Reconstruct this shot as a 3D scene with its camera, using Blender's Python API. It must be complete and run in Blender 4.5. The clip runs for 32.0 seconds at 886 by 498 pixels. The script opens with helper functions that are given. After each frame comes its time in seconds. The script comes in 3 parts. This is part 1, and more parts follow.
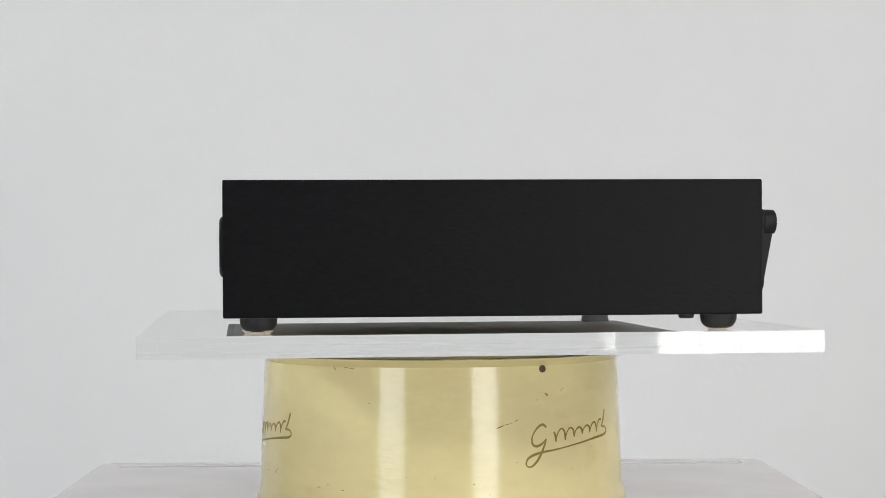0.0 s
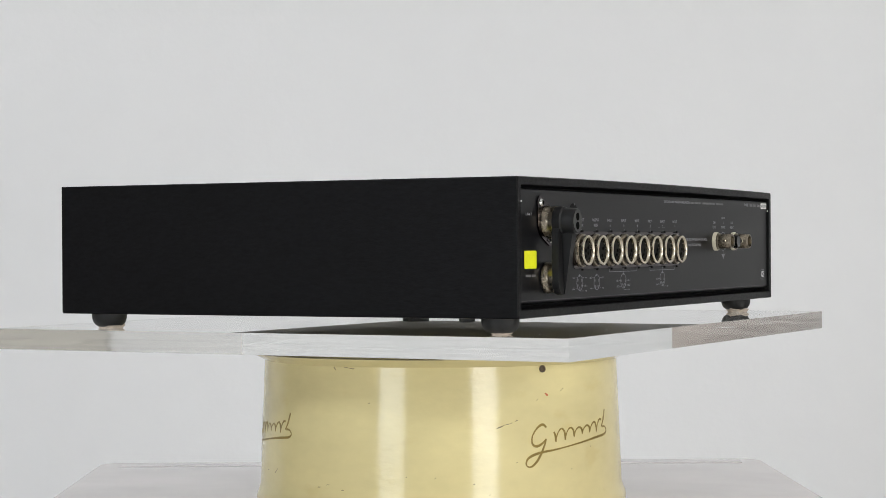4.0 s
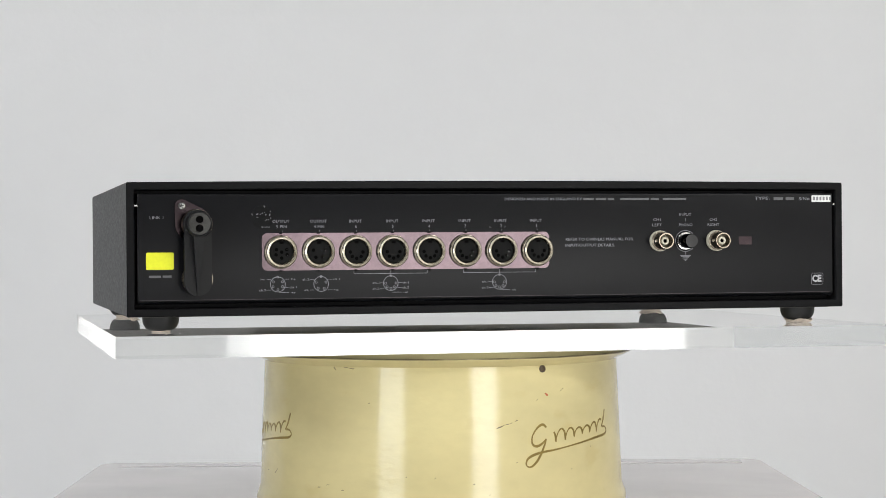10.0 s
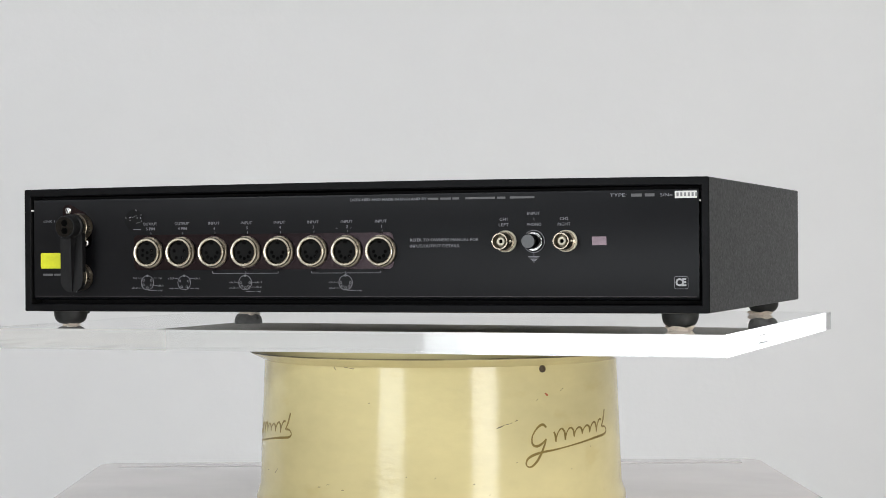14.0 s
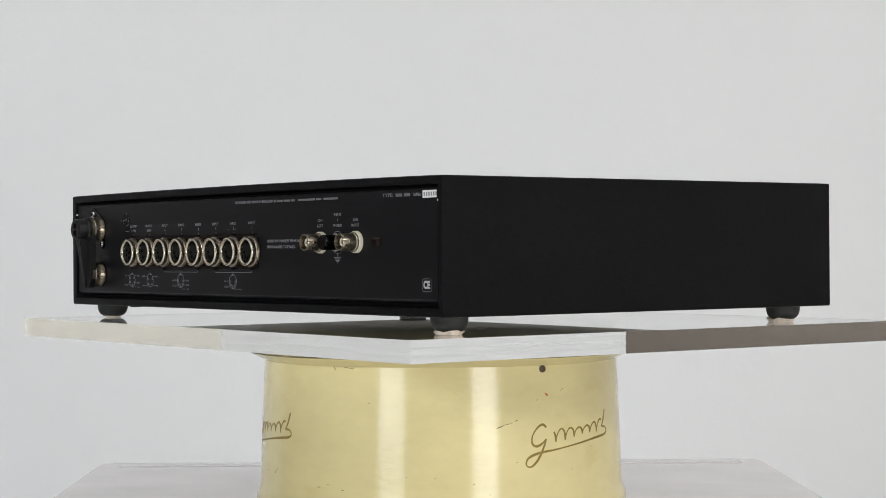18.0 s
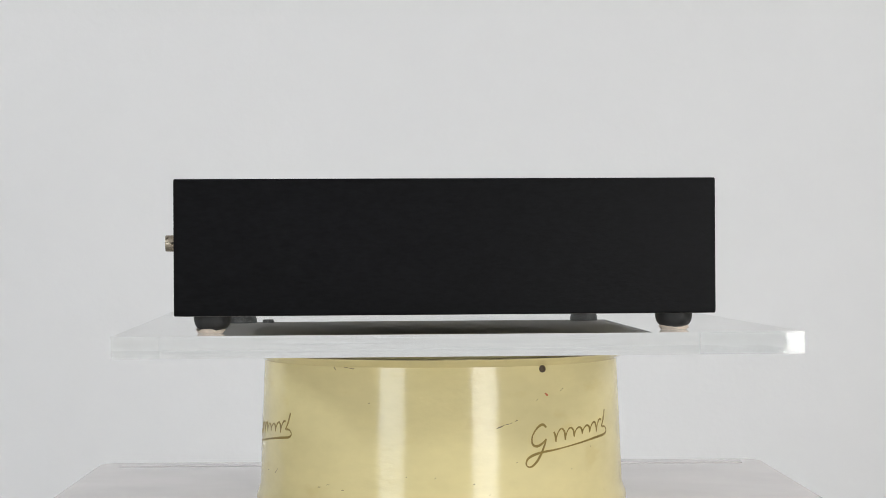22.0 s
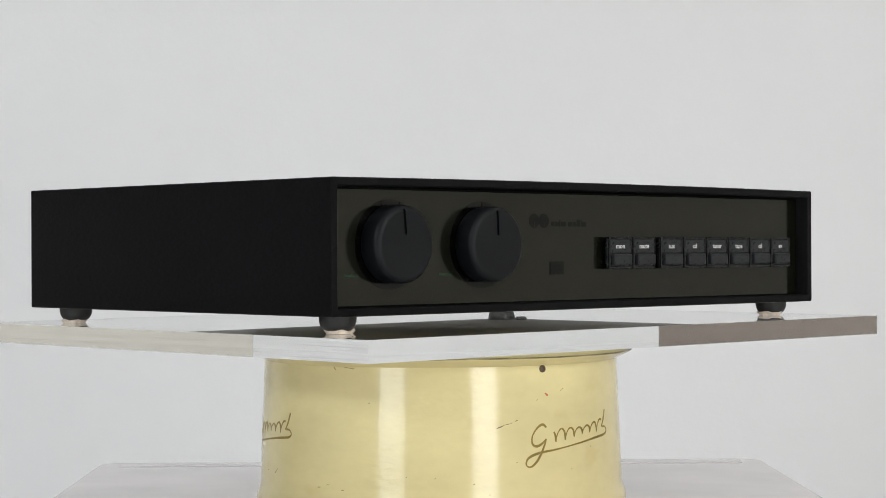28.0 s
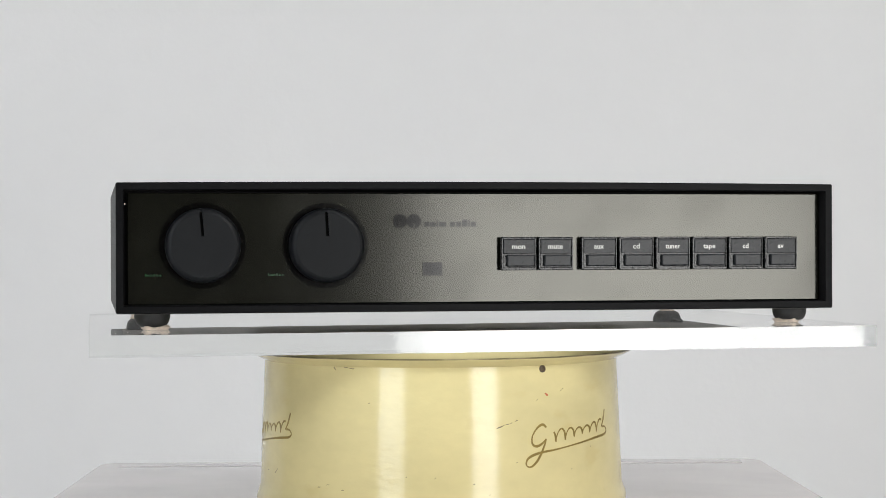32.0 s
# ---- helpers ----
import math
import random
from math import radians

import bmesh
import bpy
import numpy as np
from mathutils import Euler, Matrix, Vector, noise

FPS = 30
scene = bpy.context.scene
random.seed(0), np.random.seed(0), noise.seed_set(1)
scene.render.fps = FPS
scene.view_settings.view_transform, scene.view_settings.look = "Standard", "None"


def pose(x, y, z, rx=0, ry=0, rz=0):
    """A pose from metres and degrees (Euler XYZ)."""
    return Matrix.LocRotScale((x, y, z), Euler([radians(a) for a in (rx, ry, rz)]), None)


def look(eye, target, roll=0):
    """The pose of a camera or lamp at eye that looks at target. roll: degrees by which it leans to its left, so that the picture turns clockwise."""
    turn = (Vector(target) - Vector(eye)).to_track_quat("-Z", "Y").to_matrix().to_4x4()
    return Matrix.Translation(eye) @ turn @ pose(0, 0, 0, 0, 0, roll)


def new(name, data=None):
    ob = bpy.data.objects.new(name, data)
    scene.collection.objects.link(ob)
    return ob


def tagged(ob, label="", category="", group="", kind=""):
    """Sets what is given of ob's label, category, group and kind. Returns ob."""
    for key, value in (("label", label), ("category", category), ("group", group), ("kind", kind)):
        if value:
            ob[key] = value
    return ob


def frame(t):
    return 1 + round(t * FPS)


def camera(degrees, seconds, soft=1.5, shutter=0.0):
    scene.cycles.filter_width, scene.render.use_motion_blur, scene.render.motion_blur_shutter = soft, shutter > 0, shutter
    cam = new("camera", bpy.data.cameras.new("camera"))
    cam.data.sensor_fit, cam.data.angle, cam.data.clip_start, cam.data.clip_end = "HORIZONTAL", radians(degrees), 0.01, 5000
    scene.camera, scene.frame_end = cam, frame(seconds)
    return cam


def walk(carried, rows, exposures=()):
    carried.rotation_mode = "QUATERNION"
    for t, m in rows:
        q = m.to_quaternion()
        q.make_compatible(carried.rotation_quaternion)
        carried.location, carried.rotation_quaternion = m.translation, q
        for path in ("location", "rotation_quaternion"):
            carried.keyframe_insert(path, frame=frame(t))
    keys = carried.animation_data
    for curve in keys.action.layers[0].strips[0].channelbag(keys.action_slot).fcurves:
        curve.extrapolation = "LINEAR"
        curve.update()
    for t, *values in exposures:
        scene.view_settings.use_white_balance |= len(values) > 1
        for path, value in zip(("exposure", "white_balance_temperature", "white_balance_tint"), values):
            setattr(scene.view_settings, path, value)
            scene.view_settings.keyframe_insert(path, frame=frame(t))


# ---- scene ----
# The camera stands still before a slowly turning display plate.
EYE = (0.00192, -1.28108, 0.16896)
cam = camera(25.703, 32.0, soft=0.85)
walk(cam, [(0.0, look(EYE, (0.00192, 0.0, 0.16898), -0.317)), (32.0, look(EYE, (0.00192, 0.0, 0.16898), -0.317))],
     exposures=[(0.0, -0.05), (32.0, -0.05)])

# turn of the plate and all that stands on it: seconds, degrees
TURN = [(0, 275.92), (2, 259.28), (4, 242.73), (6, 226.37), (8, 210.20), (10, 193.75), (12, 177.07), (14, 160.45), (16, 143.78),
        (18, 127.05), (20, 110.18), (22, 93.44), (24, 76.77), (26, 60.12), (28, 43.55), (30, 26.91), (32, 10.25)]

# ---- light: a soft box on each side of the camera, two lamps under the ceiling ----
world = bpy.data.worlds.new("world")
scene.world = world
world.use_nodes = True
world.node_tree.nodes["Background"].inputs[0].default_value = (0.9, 0.95, 1.0, 1)
world.node_tree.nodes["Background"].inputs[1].default_value = 0.1


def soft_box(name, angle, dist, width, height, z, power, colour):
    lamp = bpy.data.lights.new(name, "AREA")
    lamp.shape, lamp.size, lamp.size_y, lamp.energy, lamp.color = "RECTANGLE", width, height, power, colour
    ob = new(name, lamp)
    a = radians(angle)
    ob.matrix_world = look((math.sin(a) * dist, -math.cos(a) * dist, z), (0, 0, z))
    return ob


soft_box("soft_box_lamp", -30.6, 6.2, 1.72, 1.05, 0.17, 56, (0.91, 0.96, 1.0))
soft_box("soft_box_lamp", 27.0, 3.2, 0.90, 0.60, 0.10, 21.0, (0.99, 0.985, 0.965))
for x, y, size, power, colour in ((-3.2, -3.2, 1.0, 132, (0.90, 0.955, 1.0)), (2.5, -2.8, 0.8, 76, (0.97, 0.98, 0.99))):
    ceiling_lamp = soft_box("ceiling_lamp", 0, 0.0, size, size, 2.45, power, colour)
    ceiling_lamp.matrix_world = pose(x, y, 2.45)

# ---- materials ----


def material(name, colour, rough=0.5, metal=0.0, spec=0.5, coarse=0.0, fine=0.0, scale=(8.0, 60.0), stretch=(1, 1, 1), bump=0.0,
             bump_scale=400.0, rough_var=0.0, stain=None):
    """Procedural surface: colour varied at a coarse and a fine scale (per metre), with relief and uneven gloss."""
    m = bpy.data.materials.new(name)
    m.use_nodes = True
    nt = m.node_tree
    b = nt.nodes["Principled BSDF"]
    b.inputs["Base Color"].default_value = (*colour, 1)
    b.inputs["Roughness"].default_value = rough
    b.inputs["Metallic"].default_value = metal
    b.inputs["Specular IOR Level"].default_value = spec
    co = nt.nodes.new("ShaderNodeTexCoord")
    mp = nt.nodes.new("ShaderNodeMapping")
    mp.inputs["Scale"].default_value = stretch
    nt.links.new(co.outputs["Object"], mp.inputs["Vector"])

    def tex(s, detail=4.0):
        n = nt.nodes.new("ShaderNodeTexNoise")
        n.inputs["Scale"].default_value, n.inputs["Detail"].default_value = s, detail
        nt.links.new(mp.outputs[0], n.inputs["Vector"])
        return n

    last = None
    for amount, s in ((coarse, scale[0]), (fine, scale[1])):
        if not amount:
            continue
        n = tex(s)
        r = nt.nodes.new("ShaderNodeMapRange")
        r.inputs["From Min"].default_value, r.inputs["From Max"].default_value = 0.3, 0.7
        r.inputs["To Min"].default_value, r.inputs["To Max"].default_value = 1 - amount, 1 + amount
        nt.links.new(n.outputs["Fac"], r.inputs["Value"])
        mix = nt.nodes.new("ShaderNodeMix")
        mix.data_type, mix.blend_type = "RGBA", "MULTIPLY"
        mix.inputs["Factor"].default_value = 1
        mix.inputs["A"].default_value = (*colour, 1)
        if last:
            nt.links.new(last, mix.inputs["A"])
        nt.links.new(r.outputs[0], mix.inputs["B"])
        last = mix.outputs["Result"]
    if stain:
        n = tex(stain[1], 6.0)
        r = nt.nodes.new("ShaderNodeMapRange")
        r.inputs["From Min"].default_value, r.inputs["From Max"].default_value = 0.6, 0.72
        r.inputs["To Max"].default_value = stain[2]
        nt.links.new(n.outputs["Fac"], r.inputs["Value"])
        mix = nt.nodes.new("ShaderNodeMix")
        mix.data_type = "RGBA"
        mix.inputs["A"].default_value = (*colour, 1)
        mix.inputs["B"].default_value = (*stain[0], 1)
        nt.links.new(r.outputs[0], mix.inputs["Factor"])
        if last:
            nt.links.new(last, mix.inputs["A"])
        last = mix.outputs["Result"]
    if last:
        nt.links.new(last, b.inputs["Base Color"])
    if rough_var:
        n = tex(scale[1])
        r = nt.nodes.new("ShaderNodeMapRange")
        r.inputs["From Min"].default_value, r.inputs["From Max"].default_value = 0.3, 0.7
        r.inputs["To Min"].default_value, r.inputs["To Max"].default_value = rough - rough_var, rough + rough_var
        nt.links.new(n.outputs["Fac"], r.inputs["Value"])
        nt.links.new(r.outputs[0], b.inputs["Roughness"])
    if bump:
        n = tex(bump_scale)
        bp = nt.nodes.new("ShaderNodeBump")
        bp.inputs["Strength"].default_value, bp.inputs["Distance"].default_value = 1.0, bump
        nt.links.new(n.outputs["Fac"], bp.inputs["Height"])
        nt.links.new(bp.outputs[0], b.inputs["Normal"])
    return m


WHITE_WALL = material("white_wall_paint", (0.798, 0.80, 0.811), 0.8, coarse=0.01, fine=0.006, scale=(0.7, 20), bump=0.0003, bump_scale=90)
DARK_WALL = material("dark_grey_curtain", (0.13, 0.12, 0.113), 0.9, coarse=0.05, fine=0.03, scale=(1.5, 60))
BROWN_WALL = material("brown_grey_paint", (0.25, 0.205, 0.175), 0.85, coarse=0.05, fine=0.03, scale=(1.5, 60))
WARM_WALL = material("warm_white_paint", (0.74, 0.71, 0.65), 0.8, coarse=0.02, fine=0.01, scale=(0.7, 20))
GREY_FLOOR = material("grey_floor_paint", (0.76, 0.75, 0.73), 0.6, coarse=0.06, fine=0.03, scale=(1.5, 40))
CEILING_PAINT = material("ceiling_paint", (0.78, 0.78, 0.78), 0.85, coarse=0.02, scale=(1, 30))
CREAM = material("cream_enamel", (0.672, 0.584, 0.305), 0.12, spec=0.34, coarse=0.07, fine=0.02, scale=(14, 90), bump=0.00013, bump_scale=150, stretch=(1, 1, 1.8),
                 rough_var=0.03, stain=((0.60, 0.48, 0.22), 38, 0.35))
GOLD = material("gold_print", (0.24, 0.165, 0.032), 0.5, 0.0, coarse=0.15, scale=(300, 900))
CHIP = material("bare_chip", (0.10, 0.07, 0.04), 0.6, coarse=0.3, scale=(500, 1500))
RUST = material("rust_spot", (0.42, 0.09, 0.03), 0.6, coarse=0.3, scale=(500, 1500))
RIM_DARK = material("worn_dark_rim", (0.20, 0.165, 0.085), 0.25, coarse=0.4, scale=(40, 200), stain=((0.70, 0.60, 0.33), 26, 1.0))
SATIN = material("black_textured_metal", (0.0032, 0.0033, 0.0040), 0.40, spec=0.10, coarse=0.12, fine=0.35, scale=(20, 600), stretch=(0.4, 0.4, 1),
                 bump=0.00021, bump_scale=620, rough_var=0.05)
BACK_PAINT = material("black_panel_paint", (0.0050, 0.0051, 0.0062), 0.33, spec=0.135, coarse=0.12, fine=0.08, scale=(18, 500), bump=0.000008,
                      bump_scale=2500, rough_var=0.015)
STRIP_GLOSS = material("mauve_gloss_strip", (0.044, 0.033, 0.0365), 0.16, 1.0, coarse=0.15, fine=0.1, scale=(30, 300))
KNOB = material("black_knob_rubber", (0.0046, 0.0055, 0.0068), 0.46, spec=0.18, fine=0.12, scale=(20, 600), rough_var=0.04, bump=0.00002, bump_scale=2000)
KEY_BODY = material("black_button_plastic", (0.0070, 0.0077, 0.0090), 0.26, spec=0.40, fine=0.10, scale=(20, 600), rough_var=0.05)
KEY = material("black_key_plastic", (0.0150, 0.0165, 0.0190), 0.30, spec=0.26, fine=0.10, scale=(20, 600), rough_var=0.05)
DIAL = material("dial_black", (0.0006, 0.0006, 0.0006), 0.12, spec=0.25, fine=0.1, scale=(20, 500))
BASE_BOARD = material("brown_grey_board", (0.20, 0.185, 0.168), 0.6, coarse=0.12, fine=0.08, scale=(12, 200))
RUBBER = material("black_rubber", (0.012, 0.012, 0.012), 0.55, fine=0.15, coarse=0.1, scale=(60, 800), bump=0.00005, bump_scale=900)
NICKEL = material("nickel", (0.58, 0.53, 0.43), 0.24, 1.0, coarse=0.05, fine=0.04, scale=(90, 900), rough_var=0.05)
# nickel toned down: the dark surroundings it mirrors are put into the colour
DARK_NICKEL = material("darkened_nickel", (0.29, 0.25, 0.195), 0.30, 1.0, coarse=0.10, fine=0.06, scale=(90, 900), rough_var=0.06)
STEEL = material("bright_steel", (0.70, 0.70, 0.70), 0.22, 1.0, fine=0.1, scale=(90, 900), rough_var=0.08)
PLUG = material("black_plug_plastic", (0.006, 0.006, 0.0065), 0.5, spec=0.25, fine=0.1, scale=(20, 600))
PLUG_FACE = material("grey_plug_face", (0.040, 0.040, 0.038), 0.16, 1.0, fine=0.1, scale=(20, 900))
INSERT = material("socket_insert_black", (0.006, 0.006, 0.0058), 0.6, spec=0.12, fine=0.1, scale=(20, 900))
# black caps stand in for the shade inside pin holes, slots and recesses
HOLE = material("hole_shade_black", (0.001, 0.001, 0.001), 0.9, spec=0.05)
# matt black that carries the shade of the panel gaps; also the seal's ground
GAP_SEAL_BLACK = material("gap_shade_seal_black", (0.008, 0.008, 0.0085), 0.8, spec=0.15, fine=0.2, scale=(20, 300))
IVORY = material("ivory_insulator", (0.66, 0.62, 0.49), 0.4, coarse=0.08, fine=0.05, scale=(60, 500))
PRINT = material("grey_screen_print", (0.25, 0.25, 0.275), 0.6, coarse=0.15, scale=(300, 1200))
PRINT_DIM = material("faint_grey_print", (0.115, 0.115, 0.12), 0.6, coarse=0.2, scale=(300, 1200))
FOLD_GLEAM = material("painted_fold_gleam", (0.04, 0.033, 0.036), 0.4, 0.6, coarse=0.5, fine=0.3, scale=(25, 200))
MARK_WHITE = material("white_mark_print", (0.42, 0.42, 0.44), 0.6, coarse=0.1, scale=(300, 1200))
KEY_PRINT = material("white_key_print", (0.62, 0.62, 0.60), 0.5, coarse=0.1, scale=(300, 1200))
WHITE_LABEL = material("white_label", (0.72, 0.72, 0.70), 0.5, coarse=0.06, scale=(200, 900))
LABEL_INK = material("label_ink", (0.22, 0.22, 0.23), 0.6)
YELLOW = material("fluorescent_yellow_label", (0.78, 0.80, 0.010), 0.5, coarse=0.05, fine=0.03, scale=(90, 700))
GREEN = material("green_print", (0.003, 0.033, 0.0075), 0.3, spec=0.4, coarse=0.3, scale=(400, 1500))
LOGO = material("smoke_grey_print", (0.0012, 0.0010, 0.0012), 0.11, spec=0.20)
FLECK = material("white_fleck", (0.8, 0.8, 0.78), 0.5)
PAD = material("beige_tack_pad", (0.66, 0.56, 0.47), 0.6, coarse=0.25, fine=0.15, scale=(120, 500), bump=0.0004, bump_scale=350)
PLINTH = material("pale_acrylic_plinth", (0.80, 0.75, 0.752), 0.15, coarse=0.03, fine=0.02, scale=(3, 12), rough_var=0.03)

PLINTH_EDGE = material("pale_edge_gleam", (0.80, 0.757, 0.77), 0.30, coarse=0.03, fine=0.02, scale=(3, 12))


def fascia_material():
    """Dark smoked fascia with a fine horizontal brushing that spreads highlights sideways and smears."""
    m = material("brushed_smoked_fascia", (0.0046, 0.0050, 0.0031), 0.20, spec=0.40, coarse=0.02, fine=0.03, scale=(10, 420), stretch=(0.02, 1, 1),
                 rough_var=0.0)
    nt = m.node_tree
    co = nt.nodes.new("ShaderNodeTexCoord")
    brush = nt.nodes.new("ShaderNodeMapping")
    brush.inputs["Scale"].default_value = (4, 1, 900)
    nt.links.new(co.outputs["Object"], brush.inputs["Vector"])
    grain, smear = nt.nodes.new("ShaderNodeTexNoise"), nt.nodes.new("ShaderNodeTexNoise")
    grain.inputs["Scale"].default_value, smear.inputs["Scale"].default_value, smear.inputs["Detail"].default_value = 1.0, 24.0, 2.0
    nt.links.new(brush.outputs[0], grain.inputs["Vector"])
    nt.links.new(co.outputs["Object"], smear.inputs["Vector"])
    a, b = nt.nodes.new("ShaderNodeMapRange"), nt.nodes.new("ShaderNodeMapRange")
    for n, tex, lo, hi, t0, t1 in ((a, grain, 0.3, 0.7, 0.130, 0.140), (b, smear, 0.52, 0.68, 0.0, 0.03)):
        n.inputs["From Min"].default_value, n.inputs["From Max"].default_value = lo, hi
        n.inputs["To Min"].default_value, n.inputs["To Max"].default_value = t0, t1
        nt.links.new(tex.outputs["Fac"], n.inputs["Value"])
    add = nt.nodes.new("ShaderNodeMath")
    nt.links.new(a.outputs[0], add.inputs[0])
    nt.links.new(b.outputs[0], add.inputs[1])
    nt.links.new(add.outputs[0], nt.nodes["Principled BSDF"].inputs["Roughness"])
    nt.nodes["Principled BSDF"].inputs["Specular Tint"].default_value = (0.985, 0.975, 0.89, 1)
    return m


FASCIA = fascia_material()


def glass_material(name, rough):
    m = bpy.data.materials.new(name)
    m.use_nodes = True
    b = m.node_tree.nodes["Principled BSDF"]
    b.inputs["Base Color"].default_value = (0.975, 0.985, 0.975, 1)
    b.inputs["Roughness"].default_value = rough
    b.inputs["IOR"].default_value = 1.49
    b.inputs["Transmission Weight"].default_value = 1.0
    return m


ACRYLIC = glass_material("clear_acrylic", 0.0)
ACRYLIC_EDGE = glass_material("polished_acrylic_edge", 0.03)
ACRYLIC_SAWN = glass_material("streaky_acrylic_edge", 0.02)


def edge_relief(m, along, across, depth):
    """Long level tool marks along the plate's edges: waves per metre along and across them."""
    nt = m.node_tree
    co, mp, n, bp = (nt.nodes.new(k) for k in ("ShaderNodeTexCoord", "ShaderNodeMapping", "ShaderNodeTexNoise", "ShaderNodeBump"))
    mp.inputs["Scale"].default_value = (along, along, across)
    n.inputs["Scale"].default_value, n.inputs["Detail"].default_value = 1.0, 0.5
    bp.inputs["Strength"].default_value, bp.inputs["Distance"].default_value = 1.0, depth
    nt.links.new(co.outputs["Object"], mp.inputs["Vector"])
    nt.links.new(mp.outputs[0], n.inputs["Vector"])
    nt.links.new(n.outputs["Fac"], bp.inputs["Height"])
    nt.links.new(bp.outputs[0], nt.nodes["Principled BSDF"].inputs["Normal"])


edge_relief(ACRYLIC_EDGE, 2.5, 110, 0.00024)
edge_relief(ACRYLIC_SAWN, 7.0, 300, 0.00018)

# ---- mesh helpers ----


def mesh_of(name, bm, mat, smooth=35):
    me = bpy.data.meshes.new(name)
    bmesh.ops.recalc_face_normals(bm, faces=bm.faces[:])
    bm.to_mesh(me)
    bm.free()
    me.materials.append(mat)
    if smooth:
        flags = [p.use_smooth for p in me.polygons]
        me.set_sharp_from_angle(angle=radians(smooth))
        me.polygons.foreach_set("use_smooth", flags)
    return me


def part(name, bm, mat, parent, label="", at=(0, 0, 0), rot=(0, 0, 0), smooth=35):
    """One mesh object under a thing or part; bm may be a finished mesh that alike parts share."""
    me = mesh_of(name, bm, mat, smooth) if isinstance(bm, bmesh.types.BMesh) else bm
    ob = new(name, me)
    ob.parent = parent
    ob.matrix_basis = pose(*at, *rot)
    if label:
        tagged(ob, label)
    return ob


def thing(name, label, category, group="", kind="", at=(0, 0, 0)):
    ob = new(name)
    ob.location = at
    ob.empty_display_size = 0.02
    return tagged(ob, label, category, group, kind)


def box(sx, sy, sz, bevel=0.0, segments=2, at=(0, 0, 0), bm=None):
    bm = bm or bmesh.new()
    made = bmesh.ops.create_cube(bm, size=1.0, matrix=Matrix.Translation(at) @ Matrix.Diagonal((sx, sy, sz, 1)))
    if bevel:
        edges = list({e for v in made["verts"] for e in v.link_edges})
        bmesh.ops.bevel(bm, geom=edges, offset=bevel, segments=segments, affect="EDGES", profile=0.5)
    return bm


def lathe(profile, segments=48, bm=None, axis="Z", at=(0, 0, 0)):
    """Turn (radius, height) pairs round an axis; ends with radius 0 are closed by fans."""
    bm = bm or bmesh.new()
    rings = []
    for r, h in profile:
        ring = []
        if r < 1e-7:
            ring = [bm.verts.new((0, 0, h))]
        else:
            for i in range(segments):
                a = 2 * math.pi * i / segments
                ring.append(bm.verts.new((r * math.cos(a), r * math.sin(a), h)))
        rings.append(ring)
    for p, q in zip(rings, rings[1:]):
        for i in range(segments):
            j = (i + 1) % segments
            vs = [p[i % len(p)], p[j % len(p)], q[j % len(q)], q[i % len(q)]]
            vs = list(dict.fromkeys(vs))
            if len(vs) > 2:
                bm.faces.new(vs).smooth = len(vs) == 4
    if axis != "Z":
        turn = {"Y": Matrix.Rotation(radians(-90), 4, "X"), "-Y": Matrix.Rotation(radians(90), 4, "X")}[axis]
        bmesh.ops.transform(bm, matrix=turn, verts=[v for ring in rings for v in ring])
    bmesh.ops.translate(bm, vec=at, verts=[v for ring in rings for v in ring])
    return bm


def prism(points, y0, y1, bm=None):
    """An outline in x and z, pushed along y."""
    bm = bm or bmesh.new()
    a = [bm.verts.new((x, y0, z)) for x, z in points]
    b = [bm.verts.new((x, y1, z)) for x, z in points]
    n = len(points)
    bm.faces.new(a)
    bm.faces.new(b[::-1])
    for i in range(n):
        bm.faces.new((a[i], b[i], b[(i + 1) % n], a[(i + 1) % n]))
    return bm


def rounded(w, h, r, n=5):
    pts = []
    for cx, cz, a0 in ((w / 2 - r, h / 2 - r, 0), (-w / 2 + r, h / 2 - r, 90), (-w / 2 + r, -h / 2 + r, 180), (w / 2 - r, -h / 2 + r, 270)):
        for i in range(n + 1):
            a = radians(a0 + 90 * i / n)
            pts.append((cx + r * math.cos(a), cz + r * math.sin(a)))
    return pts


def rounded_slab(w, d, r, t, e):
    """A level slab with rounded corners in plan and eased edges, standing on z = 0."""
    bm = bmesh.new()
    loops = []
    for k, z in ((e, 0), (0, e), (0, t - e), (e * 0.3, t - e * 0.3), (e, t)):
        loops.append([bm.verts.new((x, y, z)) for x, y in rounded(w - 2 * k, d - 2 * k, r - k, 6)])
    n = len(loops[0])
    for a, b in zip(loops, loops[1:]):
        for i in range(n):
            bm.faces.new((a[i], a[(i + 1) % n], b[(i + 1) % n], b[i])).smooth = True
    bm.faces.new(loops[0][::-1])
    bm.faces.new(loops[-1])
    return bm


def carved(me, cutter):
    """A mesh with the shape of another cut out of it."""
    a, b = new("carved", me), new("cutter", cutter)
    cut = a.modifiers.new("cut", "BOOLEAN")
    cut.object, cut.operation, cut.solver = b, "DIFFERENCE", "EXACT"
    out = bpy.data.meshes.new_from_object(a.evaluated_get(bpy.context.evaluated_depsgraph_get()))
    bpy.data.objects.remove(a), bpy.data.objects.remove(b)
    return out


